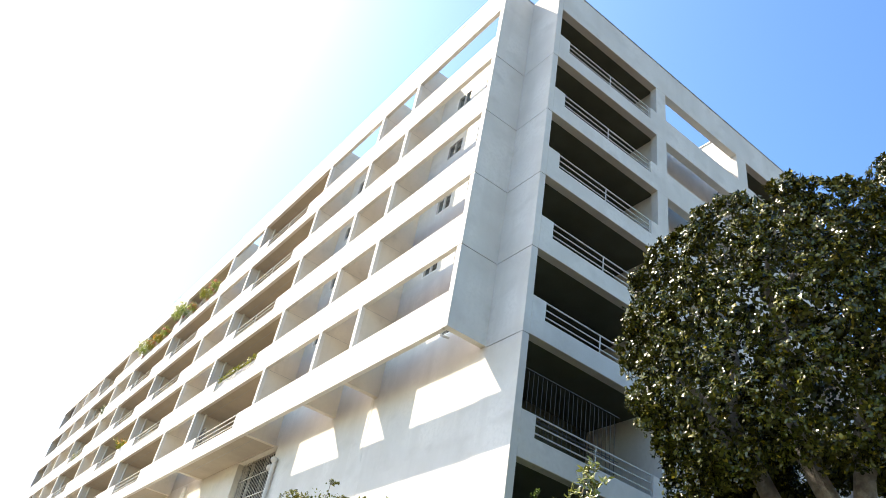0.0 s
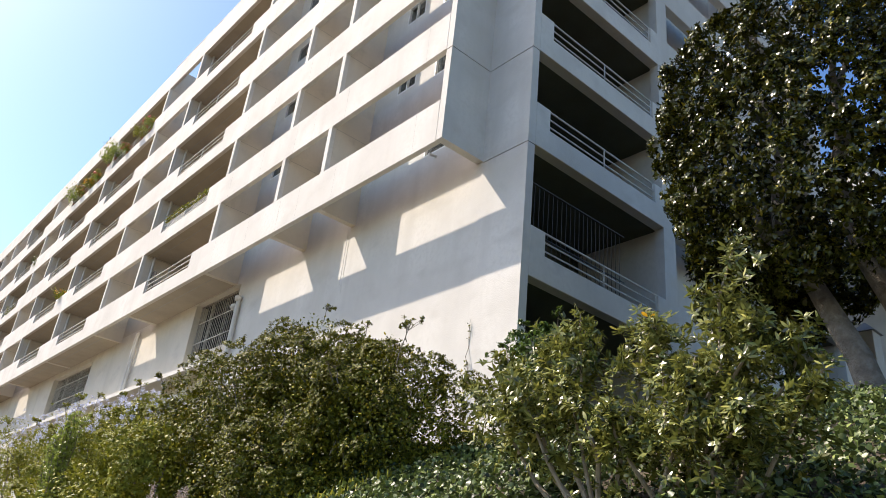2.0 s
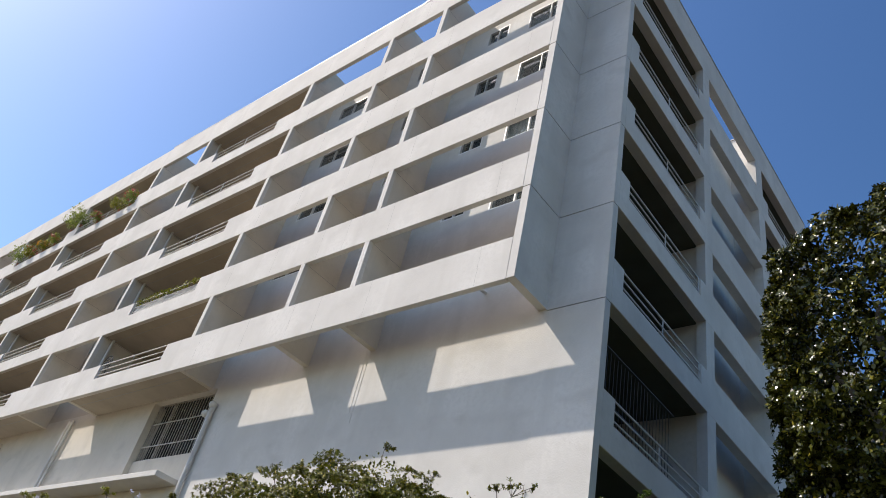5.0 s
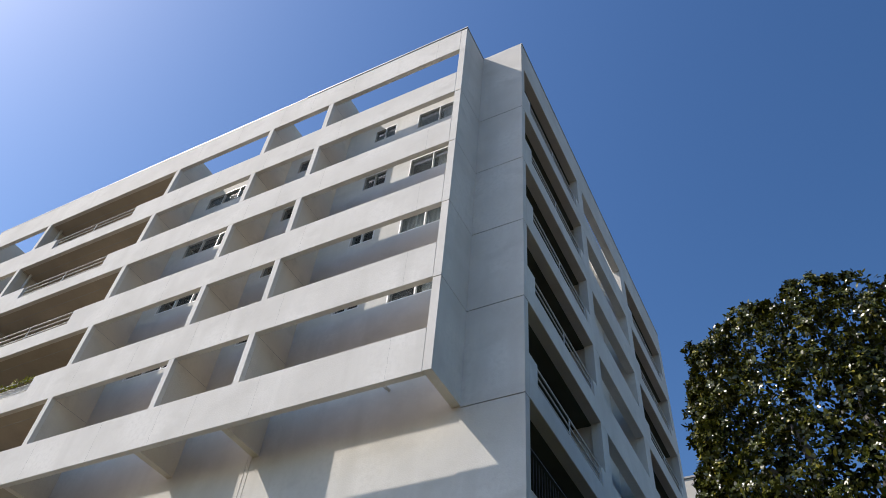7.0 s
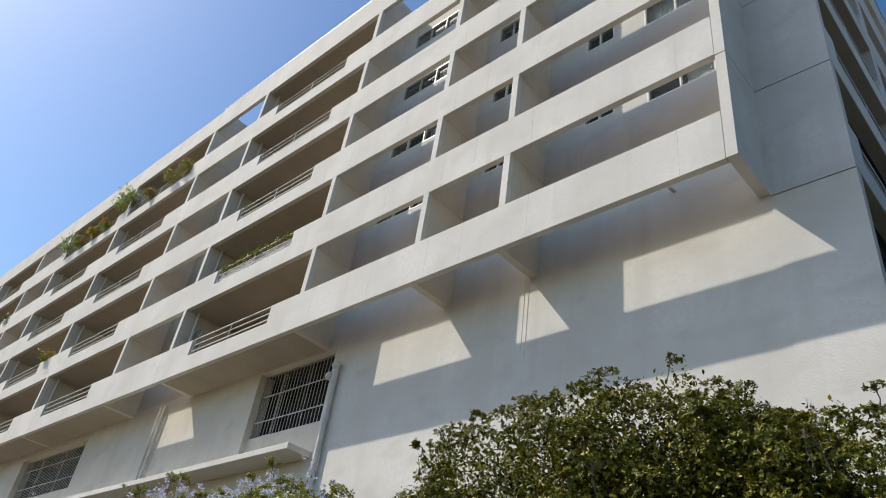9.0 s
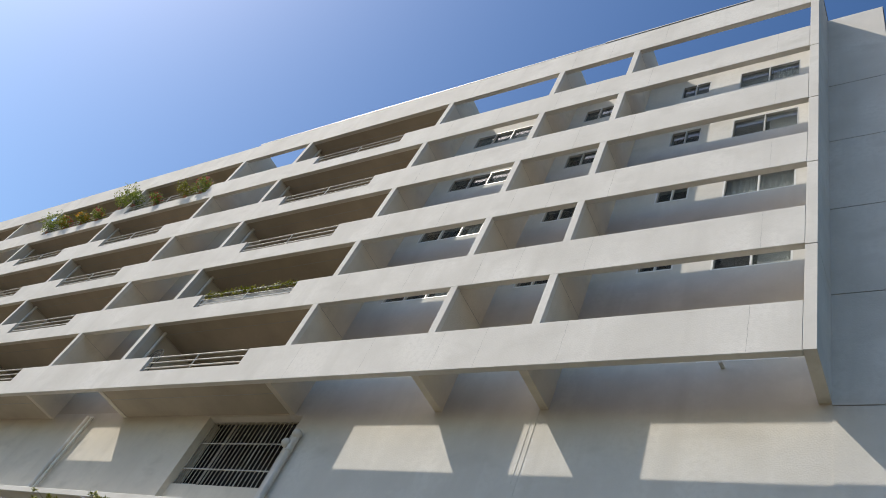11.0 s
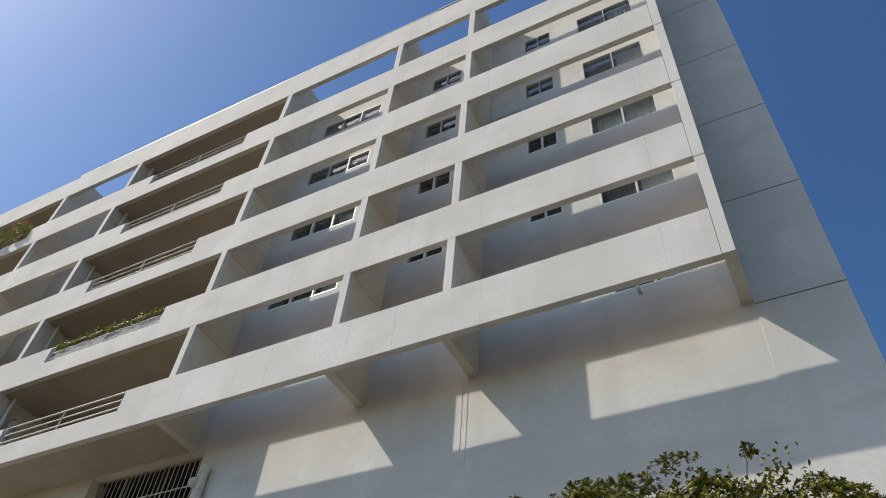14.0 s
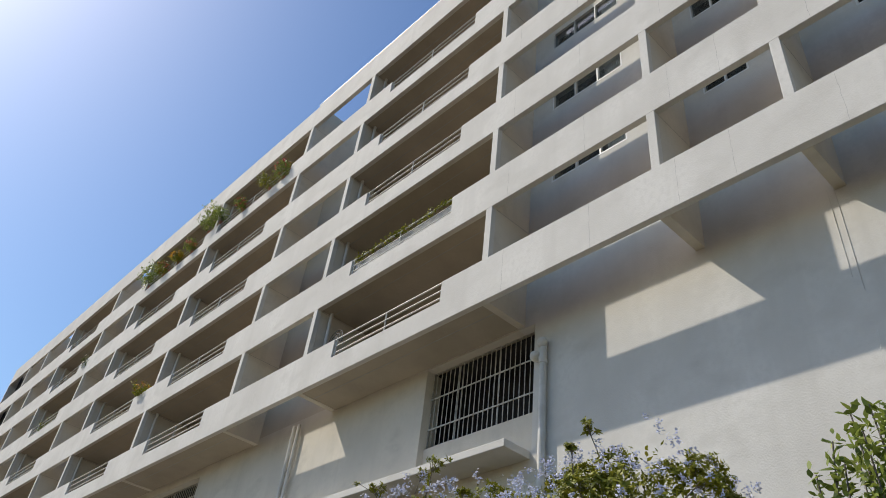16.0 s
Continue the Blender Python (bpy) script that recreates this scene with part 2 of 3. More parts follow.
def window_unit(y0, y1, z0, z1, panes, x, frame_mat, pale_sheet):
    """A sliding window set in the wall: frame, panes, perhaps a pale sheet behind."""
    bm = bmesh.new()
    t = 0.042 if frame_mat is WHITEFRAME else 0.03
    sheet(bm, holed(y0, y1, z0, z1, [(y0 + t + (y1 - y0 - 2 * t) * i / panes + (t / 2 if i else 0), y0 + t + (y1 - y0 - 2 * t) * (i + 1) / panes - (t / 2 if i < panes - 1 else 0),
                                      z0 + t, z1 - t) for i in range(panes)]), along_front(x - 0.055), 0.09)
    fr = part("window", bm, frame_mat, building)
    for i in range(panes):
        a = y0 + t + (y1 - y0 - 2 * t) * i / panes
        b = y0 + t + (y1 - y0 - 2 * t) * (i + 1) / panes
        bm = bmesh.new()
        box(bm, x + 0.015 + 0.012 * (i % 2), x + 0.021 + 0.012 * (i % 2), a, b, z0 + t, z1 - t)
        part("pane", bm, GLASS, fr).visible_shadow = False
    if pale_sheet:
        # pale folds behind the panes, mostly imitating the sky's reflection
        bm = bmesh.new()
        n = 40
        c0, c1 = pale_sheet
        vs = [[bm.verts.new((x + 0.16 + 0.025 * math.sin(i * 1.9), c0 + (c1 - c0) * i / n, z)) for z in (z0, z1)] for i in range(n + 1)]
        for i in range(n):
            bm.faces.new((vs[i][0], vs[i + 1][0], vs[i + 1][1], vs[i][1]))
        part("pale_sheet", bm, CURTAIN, fr, "pale drapery behind the glass, in most windows standing in for reflected sky")


# lowered stretches of the bands, where the railings stand
def front_notches(k):
    if k == 5:
        return []
    if k == 4:
        return [(28.66, 33.0), (39.6, 45.7), (47.0, 53.2), (59.6, 63.7)]
    return [(28.66, 33.0), (40.38, 44.68), (48.15, 52.2), (59.6, 63.7)]


for k in range(6):
    zb = Z0 + k * H
    zt = TOP if k == 5 else zb + BAND
    holes = [(a, b, zb + 0.63, zt + 1) for a, b in front_notches(k)] if k < 5 else [(38.6, COLS[-1] + CW, TOP - 0.1, TOP + 1)]
    bm = bmesh.new()
    sheet(bm, holed(COLS[0] + 0.22, COLS[-1] + CW, zb, zt, holes), along_front(F), TB)
    bmesh.ops.bevel(bm, geom=[e for e in bm.edges if e.calc_face_angle(0) > 0.5], offset=0.012, segments=1, affect="EDGES")
    part("parapet_band", bm, STUCCO, building)
    for n, (a, b) in enumerate(front_notches(k)):
        rail_set("railing", (a, b), zb + 0.63, along_front(F + 0.07), building, 3, k == 1 and n == 0, 1.25 if k < 4 or n == 0 else 0.1)
    for y in (15.55, 19.1, 20.95, 22.2, 24.3, 26.5):
        y += 0.12 * math.sin(7 * k + y)
        bm = bmesh.new()
        z = zb + 0.03
        while z < zt - 0.05:
            z1 = min(z + 0.17, zt - 0.03)
            d = 0.006 * math.sin(z * 23 + y * 5)
            box(bm, F - 0.0015, F + 0.004, y + d - 0.002, y + d + 0.002, z, z1 + 0.001)
            z = z1
        part("hairline_joint", bm, JOINT, building)
block("roof_trim", ROOFTRIM, building, F - 0.025, F + TB + 0.02, COLS[0] - 0.02, 21.3, TOP + 0.002, TOP + 0.06, 0)
block("roof_trim", METALPAINT, building, F - 0.01, F + TB + 0.02, 21.32, 38.6, TOP + 0.002, TOP + 0.04, 0)
block("roof_trim", ROOFTRIM, building, F + TB + 0.022, W, COLS[0] - 0.02, COLS[0] + 0.24, TOP + 0.002, TOP + 0.045, 0)

# main wall behind the frame, with its window openings
WINDOWS = []
for k in range(5):
    top = 13.80 + H * k
    WINDOWS += [(15.19, 16.90, top - 0.93, top, 2, k), (17.78, 18.66, top - 0.73, top, 2, k), (20.92, 22.00, top - 0.73, top, 2, k),
                (24.04, 26.38, top - 0.73, top, 3, k)]
GRILLES = [(26.80, 30.42, 9.62, 11.70), (42.2, 48.6, 9.62, 11.45)]
RECESS = 0.24                          # depth at which the bars and the panel below them stand
BAYS = [(a, b, 8.64, d) for a, b, c, d in GRILLES]
bm = bmesh.new()
sheet(bm, holed(14.462, COLS[3] + CW, BASE, 25.75, [w[:4] for w in WINDOWS] + BAYS[:1]), along_front(W), 0.25)
part("main_wall", bm, STUCCO, building)
bm = bmesh.new()
sheet(bm, holed(COLS[3] + CW, COLS[-1] + CW, BASE, Z0 + 0.2, BAYS), along_front(W + 0.002), 0.25)
# same render as main_wall, tinted cream in place of bounced light
part("lower_wall", bm, FINPLASTER, building)
for y0, y1, z0, z1, panes, k in WINDOWS:
    # k == 2 has drawn curtains; every other sheet stands in for reflected sky
    window_unit(y0, y1, z0, z1, panes, W + 0.05, WHITEFRAME if k < 3 else ALU,
                (y0, y1) if y0 < 16 and k == 2 else (y0, y0 + 0.8) if y0 < 16 and k == 4 else (y0, y0 + 0.7) if y0 > 24 else None)

# the dim rooms behind the windows: unseen, their dimness put into near-black colour
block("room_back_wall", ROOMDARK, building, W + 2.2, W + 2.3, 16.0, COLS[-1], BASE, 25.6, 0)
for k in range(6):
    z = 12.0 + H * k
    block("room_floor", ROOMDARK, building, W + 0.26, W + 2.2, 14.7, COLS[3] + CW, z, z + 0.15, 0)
block("room_ceiling", ROOFTRIM, building, W + 0.26, W + 2.4, 14.7, COLS[3] + CW, 25.55, 25.7, 0)

# side panel of the frame and corner wall, in storey-high panels with open joints
JOINTS = [Z0 - 0.03 + k * H for k in range(5)]
for a, b in zip(JOINTS, JOINTS[1:] + [TOP + 0.001]):
    a = max(a, Z0 + 0.002)
    block("side_panel", STUCCO, building, F + 0.002, W + 0.001, COLS[0], COLS[0] + 0.218, a + 0.013, b - 0.013, 0.006)
block("side_core", ROOFTRIM, building, F + 0.03, W, COLS[0] + 0.03, COLS[0] + 0.19, Z0 + 0.1, TOP - 0.05, 0)
for a, b in zip([BASE] + JOINTS, JOINTS + [27.16]):
    block("corner_panel", STUCCO, building, W - 0.014, W + 0.22, YB, 14.4615, a + 0.013, b - 0.013, 0.0015)
block("corner_core", ROOFTRIM, building, W + 0.06, W + 0.2, YB + 0.03, 14.45, BASE, 27.1, 0)
block("roof_trim", ROOFTRIM, building, W + 0.01, W + 0.24, YB - 0.02, 14.45, 27.163, 27.205, 0)

# columns and the fin walls behind them
for i, y in enumerate(COLS):
    if i:
        block("column", STUCCO, building, F + 0.003, F + TB - 0.001, y, y + CW, Z0 + BAND - 0.62, TOP - 0.6, 0.008)
        block("fin_wall", FINPLASTER, building, F + TB, W if i <= 3 else W + 1.1, y + 0.003, y + CW - 0.003, Z0 + 0.004, TOP - 0.01, 0)

for i, y in enumerate(COLS[1:10]):
    for k in range(1, 6):
        for side in (y + 0.0005, y + CW - 0.0045):
            block("storey_joint", JOINT, building, F + TB + 0.004, W - 0.004, side, side + 0.004, Z0 + k * H - 0.018, Z0 + k * H - 0.006, 0)

for i in range(len(COLS) - 1):
    a, b = COLS[i] + CW, COLS[i + 1]
    if i in BALCONY:
        for k in range(6):
            z = Z0 + k * H + 0.02
            block("ceiling_groove", JOINT, building, F + TB + 0.38, F + TB + 0.405, a + 0.01, b - 0.01, z - 0.004, z + 0.004, 0)
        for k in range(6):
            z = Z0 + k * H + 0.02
            # slab colour is darkened for the shade on its underside
            block("balcony_floor", CEILSHADE, building, F + TB, W + 1.1, a, b, z, z + 0.18, 0)
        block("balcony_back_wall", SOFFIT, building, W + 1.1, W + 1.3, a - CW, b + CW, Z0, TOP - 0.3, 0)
        bm = bmesh.new()
        rod(bm, (F + 0.45, b - 0.12, Z0 + 0.25), (F + 0.45, b - 0.12, TOP - 0.3), 0.055, seg=12)
        part("downpipe", bm, PLASTICPIPE, building)
    elif i >= 3:
        top = TOP - 0.2 if i >= 7 else Z0 + 4 * H + BAND - 0.1
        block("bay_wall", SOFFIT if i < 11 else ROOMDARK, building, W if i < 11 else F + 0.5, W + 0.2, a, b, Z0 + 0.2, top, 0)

# barred openings in the lower wall
for n, (y0, y1, z0, z1) in enumerate(GRILLES):
    bm = bmesh.new()
    sheet(bm, holed(y0 + 0.004, y1 - 0.004, z0 + 0.004, z1 - 0.004, [(y0 + 0.03, y1 - 0.03, z0 + 0.03, z1 - 0.03)]), along_front(W + RECESS), 0.03)
    gr = part("window_grille", bm, GRILLEPAINT, building, "grey steel security bars over a dark opening")
    for y in (y0 + (y1 - y0) * 0.36, y0 + (y1 - y0) * 0.40, y0 + (y1 - y0) * 0.70, y0 + (y1 - y0) * 0.735):
        bm = bmesh.new()
        rod(bm, (W + RECESS + 0.025, y, z0 + 0.03), (W + RECESS + 0.025, y, z1 - 0.03), 0.017, seg=6)
        part("mullion", bm, GRILLEPAINT, gr)
    for z in (z0 + 0.5, z0 + 1.33):
        bm = bmesh.new()
        box(bm, W + RECESS - 0.03, W + RECESS - 0.012, y0, y1, z - 0.018, z + 0.018)
        part("cross_bar", bm, GRILLEPAINT, gr)
    m = int((y1 - y0) / 0.155)
    for i in range(1, m):
        bm = bmesh.new()
        y = y0 + (y1 - y0) * i / m
        rod(bm, (W + RECESS - 0.001, y, z0 + 0.01), (W + RECESS - 0.001, y, z1 - 0.01), 0.0125, seg=6)
        part("bar", bm, GRILLEPAINT, gr)
    block("recessed_panel", FINPLASTER, building, W + RECESS - 0.06, W + RECESS + 0.15, y0 - 0.01, y1 + 0.01, 8.5, z0 - 0.002, 0.004)
    for y in (y0 - 0.14, y1 + 0.004):
        block("jamb", FINPLASTER, building, W + 0.253, W + 0.5, y, y + 0.136, 8.5, z1, 0)
    # added near-black box keeps the space behind the bars dark
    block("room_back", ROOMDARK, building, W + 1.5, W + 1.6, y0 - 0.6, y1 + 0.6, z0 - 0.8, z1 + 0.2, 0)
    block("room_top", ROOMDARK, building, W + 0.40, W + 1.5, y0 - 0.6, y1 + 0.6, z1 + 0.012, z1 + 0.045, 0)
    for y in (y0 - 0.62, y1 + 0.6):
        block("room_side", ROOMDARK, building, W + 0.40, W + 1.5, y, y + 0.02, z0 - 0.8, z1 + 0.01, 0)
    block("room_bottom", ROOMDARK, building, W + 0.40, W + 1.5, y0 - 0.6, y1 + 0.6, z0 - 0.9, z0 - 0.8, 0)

# ledge over the lower windows, pipes on the wall
block("ledge", STUCCO, building, 9.93, W - 0.001, 26.83, 52.0, 8.46, 8.63, 0.015, "white concrete ledge below the barred windows")
for y, z0, z1, r in ((26.45, 5.2, 11.0, 0.08), (36.30, 8.7, 11.7, 0.06), (36.05, 8.7, 11.7, 0.05)):
    bm = bmesh.new()
    rod(bm, (W - 0.1, y, z0), (W - 0.1, y, z1), r, seg=14)
    for z in (z0 + 1.6, z1 - 0.5):
        rod(bm, (W - 0.1, y, z), (W - 0.1, y, z + 0.07), r * 1.22, seg=14)
    pipe = part("wall_pipe", bm, PLASTICPIPE, building)
    if r > 0.07:
        for dy, z in ((0.0, z1), (0.19, z1 - 0.28)):
            bm = bmesh.new()
            bmesh.ops.create_uvsphere(bm, u_segments=14, v_segments=10, radius=0.125, matrix=Matrix.Translation((W - 0.14, y + dy, z)))
            rod(bm, (W - 0.1, y + dy, z), (W + 0.05, y + dy + 0.05, z + 0.06), 0.08, seg=12)
            rod(bm, (W - 0.1, y, z - 0.1), (W - 0.1, y + dy, z), 0.065, seg=12)
            part("elbow", bm, PLASTICPIPE, pipe)
for y, low in ((20.0, 9.6), (20.12, 9.9)):
    bm = bmesh.new()
    rod(bm, (W - 0.006, y, low), (W - 0.006, y + 0.01, Z0 + 0.1), 0.004, seg=6)
    part("conduit", bm, STUCCO, building)
for n, (drop, swing) in enumerate(((1.2, 0.42), (1.13, 0.46))):
    bm = bmesh.new()
    q = [Vector((W - 0.012 - 0.05 * math.sin(math.pi * u), 19.99 - 0.14 * n * (u < 1) - swing * u ** (2.6 - 1.5 * n) + 0.05 * math.sin(5 * u), 8.88 - drop * math.sin(1.75 * u ** 0.9))) for u in [i / 14 for i in range(15)]]
    for a, b in zip(q, q[1:]):
        rod(bm, a, b, 0.0035, seg=5)
    part("loose_wire", bm, PLASTICPIPE, building, "loose pale wire dangling down the wall")
bm = bmesh.new()
rod(bm, (W - 0.24, 16.36, 12.66), (W + 0.05, 16.36, 12.72), 0.04, seg=12)
part("drain_spout", bm, METALPAINT, building, "short dark drain spout under the lowest band")

# end facade
ECOL = [(16.10, 16.65), (21.25, 21.90), (27.1, 27.6)]
TE = 0.30                              # thickness of the end bands
ENDX = 27.6
for k in range(-1, 6):
    zb = Z0 + k * H if k >= 0 else 8.40
    zt = 27.16 if k == 5 else zb + BAND
    if k == 5:
        zb -= 0.13
    notches = [] if k == 5 else [(11.42, 15.75), (22.4, 26.6)]
    bm = bmesh.new()
    sheet(bm, holed(W + 0.222, ENDX, zb, zt, [(a, b, zb + 0.63, zt + 1) for a, b in notches]), along_end(YB), TE)
    bmesh.ops.bevel(bm, geom=[e for e in bm.edges if e.calc_face_angle(0) > 0.5], offset=0.012, segments=1, affect="EDGES")
    part("end_parapet", bm, STUCCO, building)
    for a, b in notches:
        rail_set("railing", (a, b), zb + 0.63, along_end(YB + 0.07), building, 3)
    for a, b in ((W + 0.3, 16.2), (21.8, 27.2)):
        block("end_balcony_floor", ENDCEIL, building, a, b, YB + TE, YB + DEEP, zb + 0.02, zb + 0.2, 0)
block("roof_trim", ROOFTRIM, building, W + 0.242, ENDX, YB - 0.02, YB + TE + 0.02, 27.163, 27.205, 0)
for a, b in ECOL:
    block("end_column", STUCCO, building, a, b, YB + 0.004, YB + TE - 0.004, BASE, 26.2, 0.008)
    block("end_fin", STUCCO, building, a + (0.1 if a < 17 else 0.003), b - 0.1, YB + TE, YB + DEEP, BASE, 26.6 if a < 17 else 27.16, 0)
block("roof_trim", ROOFTRIM, building, 21.2, 21.84, YB + TE + 0.022, YB + DEEP + 0.02, 27.163, 27.205, 0)
block("end_fin", STUCCO, building, W + 0.222, W + 0.3, YB + TE, YB + DEEP, BASE, 26.9, 0)
block("end_bay_wall", STUCCO, building, 16.55, 21.253, YB + 1.0, YB + 1.2, BASE, 25.75, 0)
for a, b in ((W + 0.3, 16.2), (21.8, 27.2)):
    # depth of shade at the back comes from the dark colour
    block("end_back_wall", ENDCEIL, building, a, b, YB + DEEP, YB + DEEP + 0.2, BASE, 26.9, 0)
    for k in range(-1, 5):
        z = (Z0 + k * H if k >= 0 else 8.40) + 0.2
        bm = bmesh.new()
        ya = YB + DEEP - 0.05
        sheet(bm, holed(a + 0.5, b - 1.6, z + 0.004, z + 2.1, [(a + 0.56, a + 1.9, z + 0.06, z + 2.04), (a + 1.96, b - 1.66, z + 0.06, z + 2.04)]), along_end(ya), 0.049)
        door = part("balcony_door", bm, DARKBAR, building)
        for u, w in ((a + 0.56, a + 1.9), (a + 1.96, b - 1.66)):
            bm = bmesh.new()
            box(bm, u, w, ya + 0.02, ya + 0.03, z + 0.06, z + 2.04)
            part("pane", bm, GLASS, door)
for i in range(23):
    bm = bmesh.new()
    x = 11.0 + 0.16 * i
    rod(bm, (x, YB + 0.3, 9.25), (x, YB + 0.3, 10.9), 0.008, seg=6)
    part("security_bar", bm, DARKBAR, building)
for z in (9.6, 10.88):
    bm = bmesh.new()
    rod(bm, (10.95, YB + 0.22, z), (14.6, YB + 0.22, z), 0.016, seg=6)
    part("security_bar", bm, DARKBAR, building)
block("roof_slab", ROOFTRIM, building, W + 2.3, ENDX, YB + DEEP + 0.2, COLS[-1], 23.2, 23.4, 0)
block("far_wall", STUCCO, building, ENDX - 0.2, ENDX, YB + DEEP + 0.2, 60, BASE, 23.2, 0)

# ---- neighbouring building ----
neighbour = thing("neighbouring_building", "plain white rendered block behind the apartment building", "building")
block("wall", STUCCO, neighbour, 30.0, 44.0, 12.15, 30.0, 4.0, 20.8, 0.02)
block("roof_edge", ROOFTRIM, neighbour, 29.95, 44.05, 12.1, 30.05, 20.8, 20.9, 0.01)
block("window", ROOMDARK, neighbour, 33.0, 35.0, 12.1, 12.148, 16.0, 17.6, 0.01)

# ---- ground ----
def ground_height(x, y):
    gx = np.interp(x, [1.5, 4.0, 7.5, 9.8, 12.5, 40], [0, 1.15, 2.95, 3.95, 4.7, 5.7])
    return float(gx) + 0.075 * max(0, min(y, 7))


bm = bmesh.new()
xs = [-400, -120, -40, -15, -6] + [-3 + 0.5 * i for i in range(30)] + [14, 20, 32, 60, 150, 400]
ys = [-400, -120, -40, -15] + [-8 + 1.0 * i for i in range(60)] + [60, 80, 140, 400]
grid = [[bm.verts.new((x, y, ground_height(x, y) + 0.06 * noise.noise((x, y, 0)))) for y in ys] for x in xs]
for i in range(len(xs) - 1):
    for j in range(len(ys) - 1):
        bm.faces.new((grid[i][j], grid[i + 1][j], grid[i + 1][j + 1], grid[i][j + 1]))
g = part("ground", bm, SOIL)
tagged(g, "dark planted soil rising towards the building", "ground", kind="structure")

# ---- plants ----
rng = np.random.default_rng(4)


def unit(v):
    return v / np.maximum(np.linalg.norm(v, axis=1, keepdims=True), 1e-9)


def leaves(name, at, way, facing, length, width, material, parent=None, label="", broad=0.36):
    """Curled oval leaves, one for each row: base, direction and upper side; lengths vary. broad: how far along the lower shoulders sit."""
    n = len(at)
    way = unit(way)
    side = unit(np.cross(way, facing))
    up = unit(np.cross(side, way))
    ln = (length * rng.uniform(0.65, 1.25, n))[:, None]
    wd = (width * rng.uniform(0.7, 1.2, n))[:, None]
    curl = rng.uniform(-0.22, 0.1, n)[:, None] * ln
    twist = rng.uniform(-0.25, 0.25, n)[:, None] * wd
    low, high = at + way * ln * broad + up * wd * 0.1, at + way * ln * 0.72 + up * curl * 0.4
    v = np.stack([at, low - side * wd * 0.48 + up * twist, low + side * wd * 0.48, high - side * wd * 0.38, high + side * wd * 0.38 + up * twist, at + way * ln + up * curl], 1)
    f = np.array([0, 2, 1, 1, 2, 4, 3, 3, 4, 5])
    idx = (f[None] + 6 * np.arange(n)[:, None]).reshape(-1)
    me = bpy.data.meshes.new(name)
    me.vertices.add(6 * n)
    me.vertices.foreach_set("co", v.reshape(-1).astype(np.float32))
    me.loops.add(10 * n)
    me.loops.foreach_set("vertex_index", idx.astype(np.int32))
    me.polygons.add(3 * n)
    me.polygons.foreach_set("loop_start", (10 * np.arange(n)[:, None] + np.array([0, 3, 7])[None]).reshape(-1).astype(np.int32))
    me.update(calc_edges=True)
    me.validate()
    me.materials.append(material)
    ob = new(name, me)
    ob.parent = parent
    return tagged(ob, label)


def lumpy(n, centre, radii, power=2.4, lump=0.16, freq=1.1, low=-0.7, inner=0.55):
    """Points in the outer shell of a lumpy rounded body, with the outward directions."""
    d = unit(rng.normal(size=(n * 5 + 30, 3)))
    d = d[d[:, 2] > low][:n]
    r = (np.abs(d) ** power).sum(1) ** (-1 / power)
    c = Vector(centre)
    k = np.array([1 + lump * noise.noise(Vector(q) * freq * 2.2 + c) + 0.6 * lump * noise.noise(Vector(q) * freq * 5.5 + c) for q in d])
    depth = 1 - (1 - inner) * rng.random(len(d)) ** 2.2
    return np.array(centre) + d * np.array(radii) * (r * k * depth)[:, None], unit(d / np.array(radii))


def billows(n, centre, radii, per, size, power=2.4, lump=0.16, freq=1.1, low=-0.7, inner=0.7):
    """Twig ends on many small rounded billows that stand round a lumpy body."""
    c, o = lumpy(n, centre, radii, power, lump, freq, low, inner)
    n = len(c)
    r = np.repeat(size * rng.uniform(0.55, 1.3, n), per)[:, None]
    c, o = np.repeat(c, per, 0), np.repeat(o, per, 0)
    d = unit(rng.normal(size=c.shape) * 0.9 + o * 0.9 + np.array([0, 0, 0.6]))
    return c + d * r * rng.uniform(0.86, 1.04, (len(c), 1)), unit(d + o * 0.2 + np.array([0, 0, 0.2]))


def foliage(name, clumps, out, per, spread, length, width, material, parent, up=0.5, droop=0.0, label=""):
    """Tufts of leaves round the ends of twigs."""
    n = len(clumps)
    at = np.repeat(clumps, per, 0) + rng.normal(size=(n * per, 3)) * spread
    o = np.repeat(out, per, 0)
    way = o * 0.35 + rng.normal(size=at.shape) * 0.8 + np.array([0, 0, 0.6 * up - droop])
    face = o * 1.0 + rng.normal(size=at.shape) * 0.36 + np.array([0, 0, 0.45])
    return leaves(name, at, way, face, length, width, material, parent, label)


def rosettes(name, at, out, per, length, width, material, parent, rise=0.45, loose=0.45, label=""):
    """Whorls of leaves spread round the ends of twigs."""
    axis = np.repeat(unit(out + rng.normal(size=out.shape) * loose), per, 0)
    base = np.repeat(at, per, 0) - axis * (rng.random((len(axis), 1)) * length * 0.7)
    ring = unit(np.cross(axis, rng.normal(size=axis.shape)))
    way = ring + axis * (rise + rng.normal(size=(len(axis), 1)) * 0.3)
    return leaves(name, base, way, axis + rng.normal(size=axis.shape) * 0.15, length, width, material, parent, label)


def limb(bm, pts, r0, r1, seg=9):
    n = len(pts) - 1
    for i in range(n):
        a, b = r0 + (r1 - r0) * i / n, r0 + (r1 - r0) * (i + 1) / n
        rod(bm, pts[i], pts[i + 1], a, b, seg)
        bmesh.ops.create_uvsphere(bm, u_segments=seg, v_segments=5, radius=b * 0.99, matrix=Matrix.Translation(pts[i + 1]))


def bent(a, b, n, wobble):
    a, b = Vector(a), Vector(b)
    return [a.lerp(b, i / n) + Vector(rng.normal(size=3)) * wobble * (0 < i < n) for i in range(n + 1)]


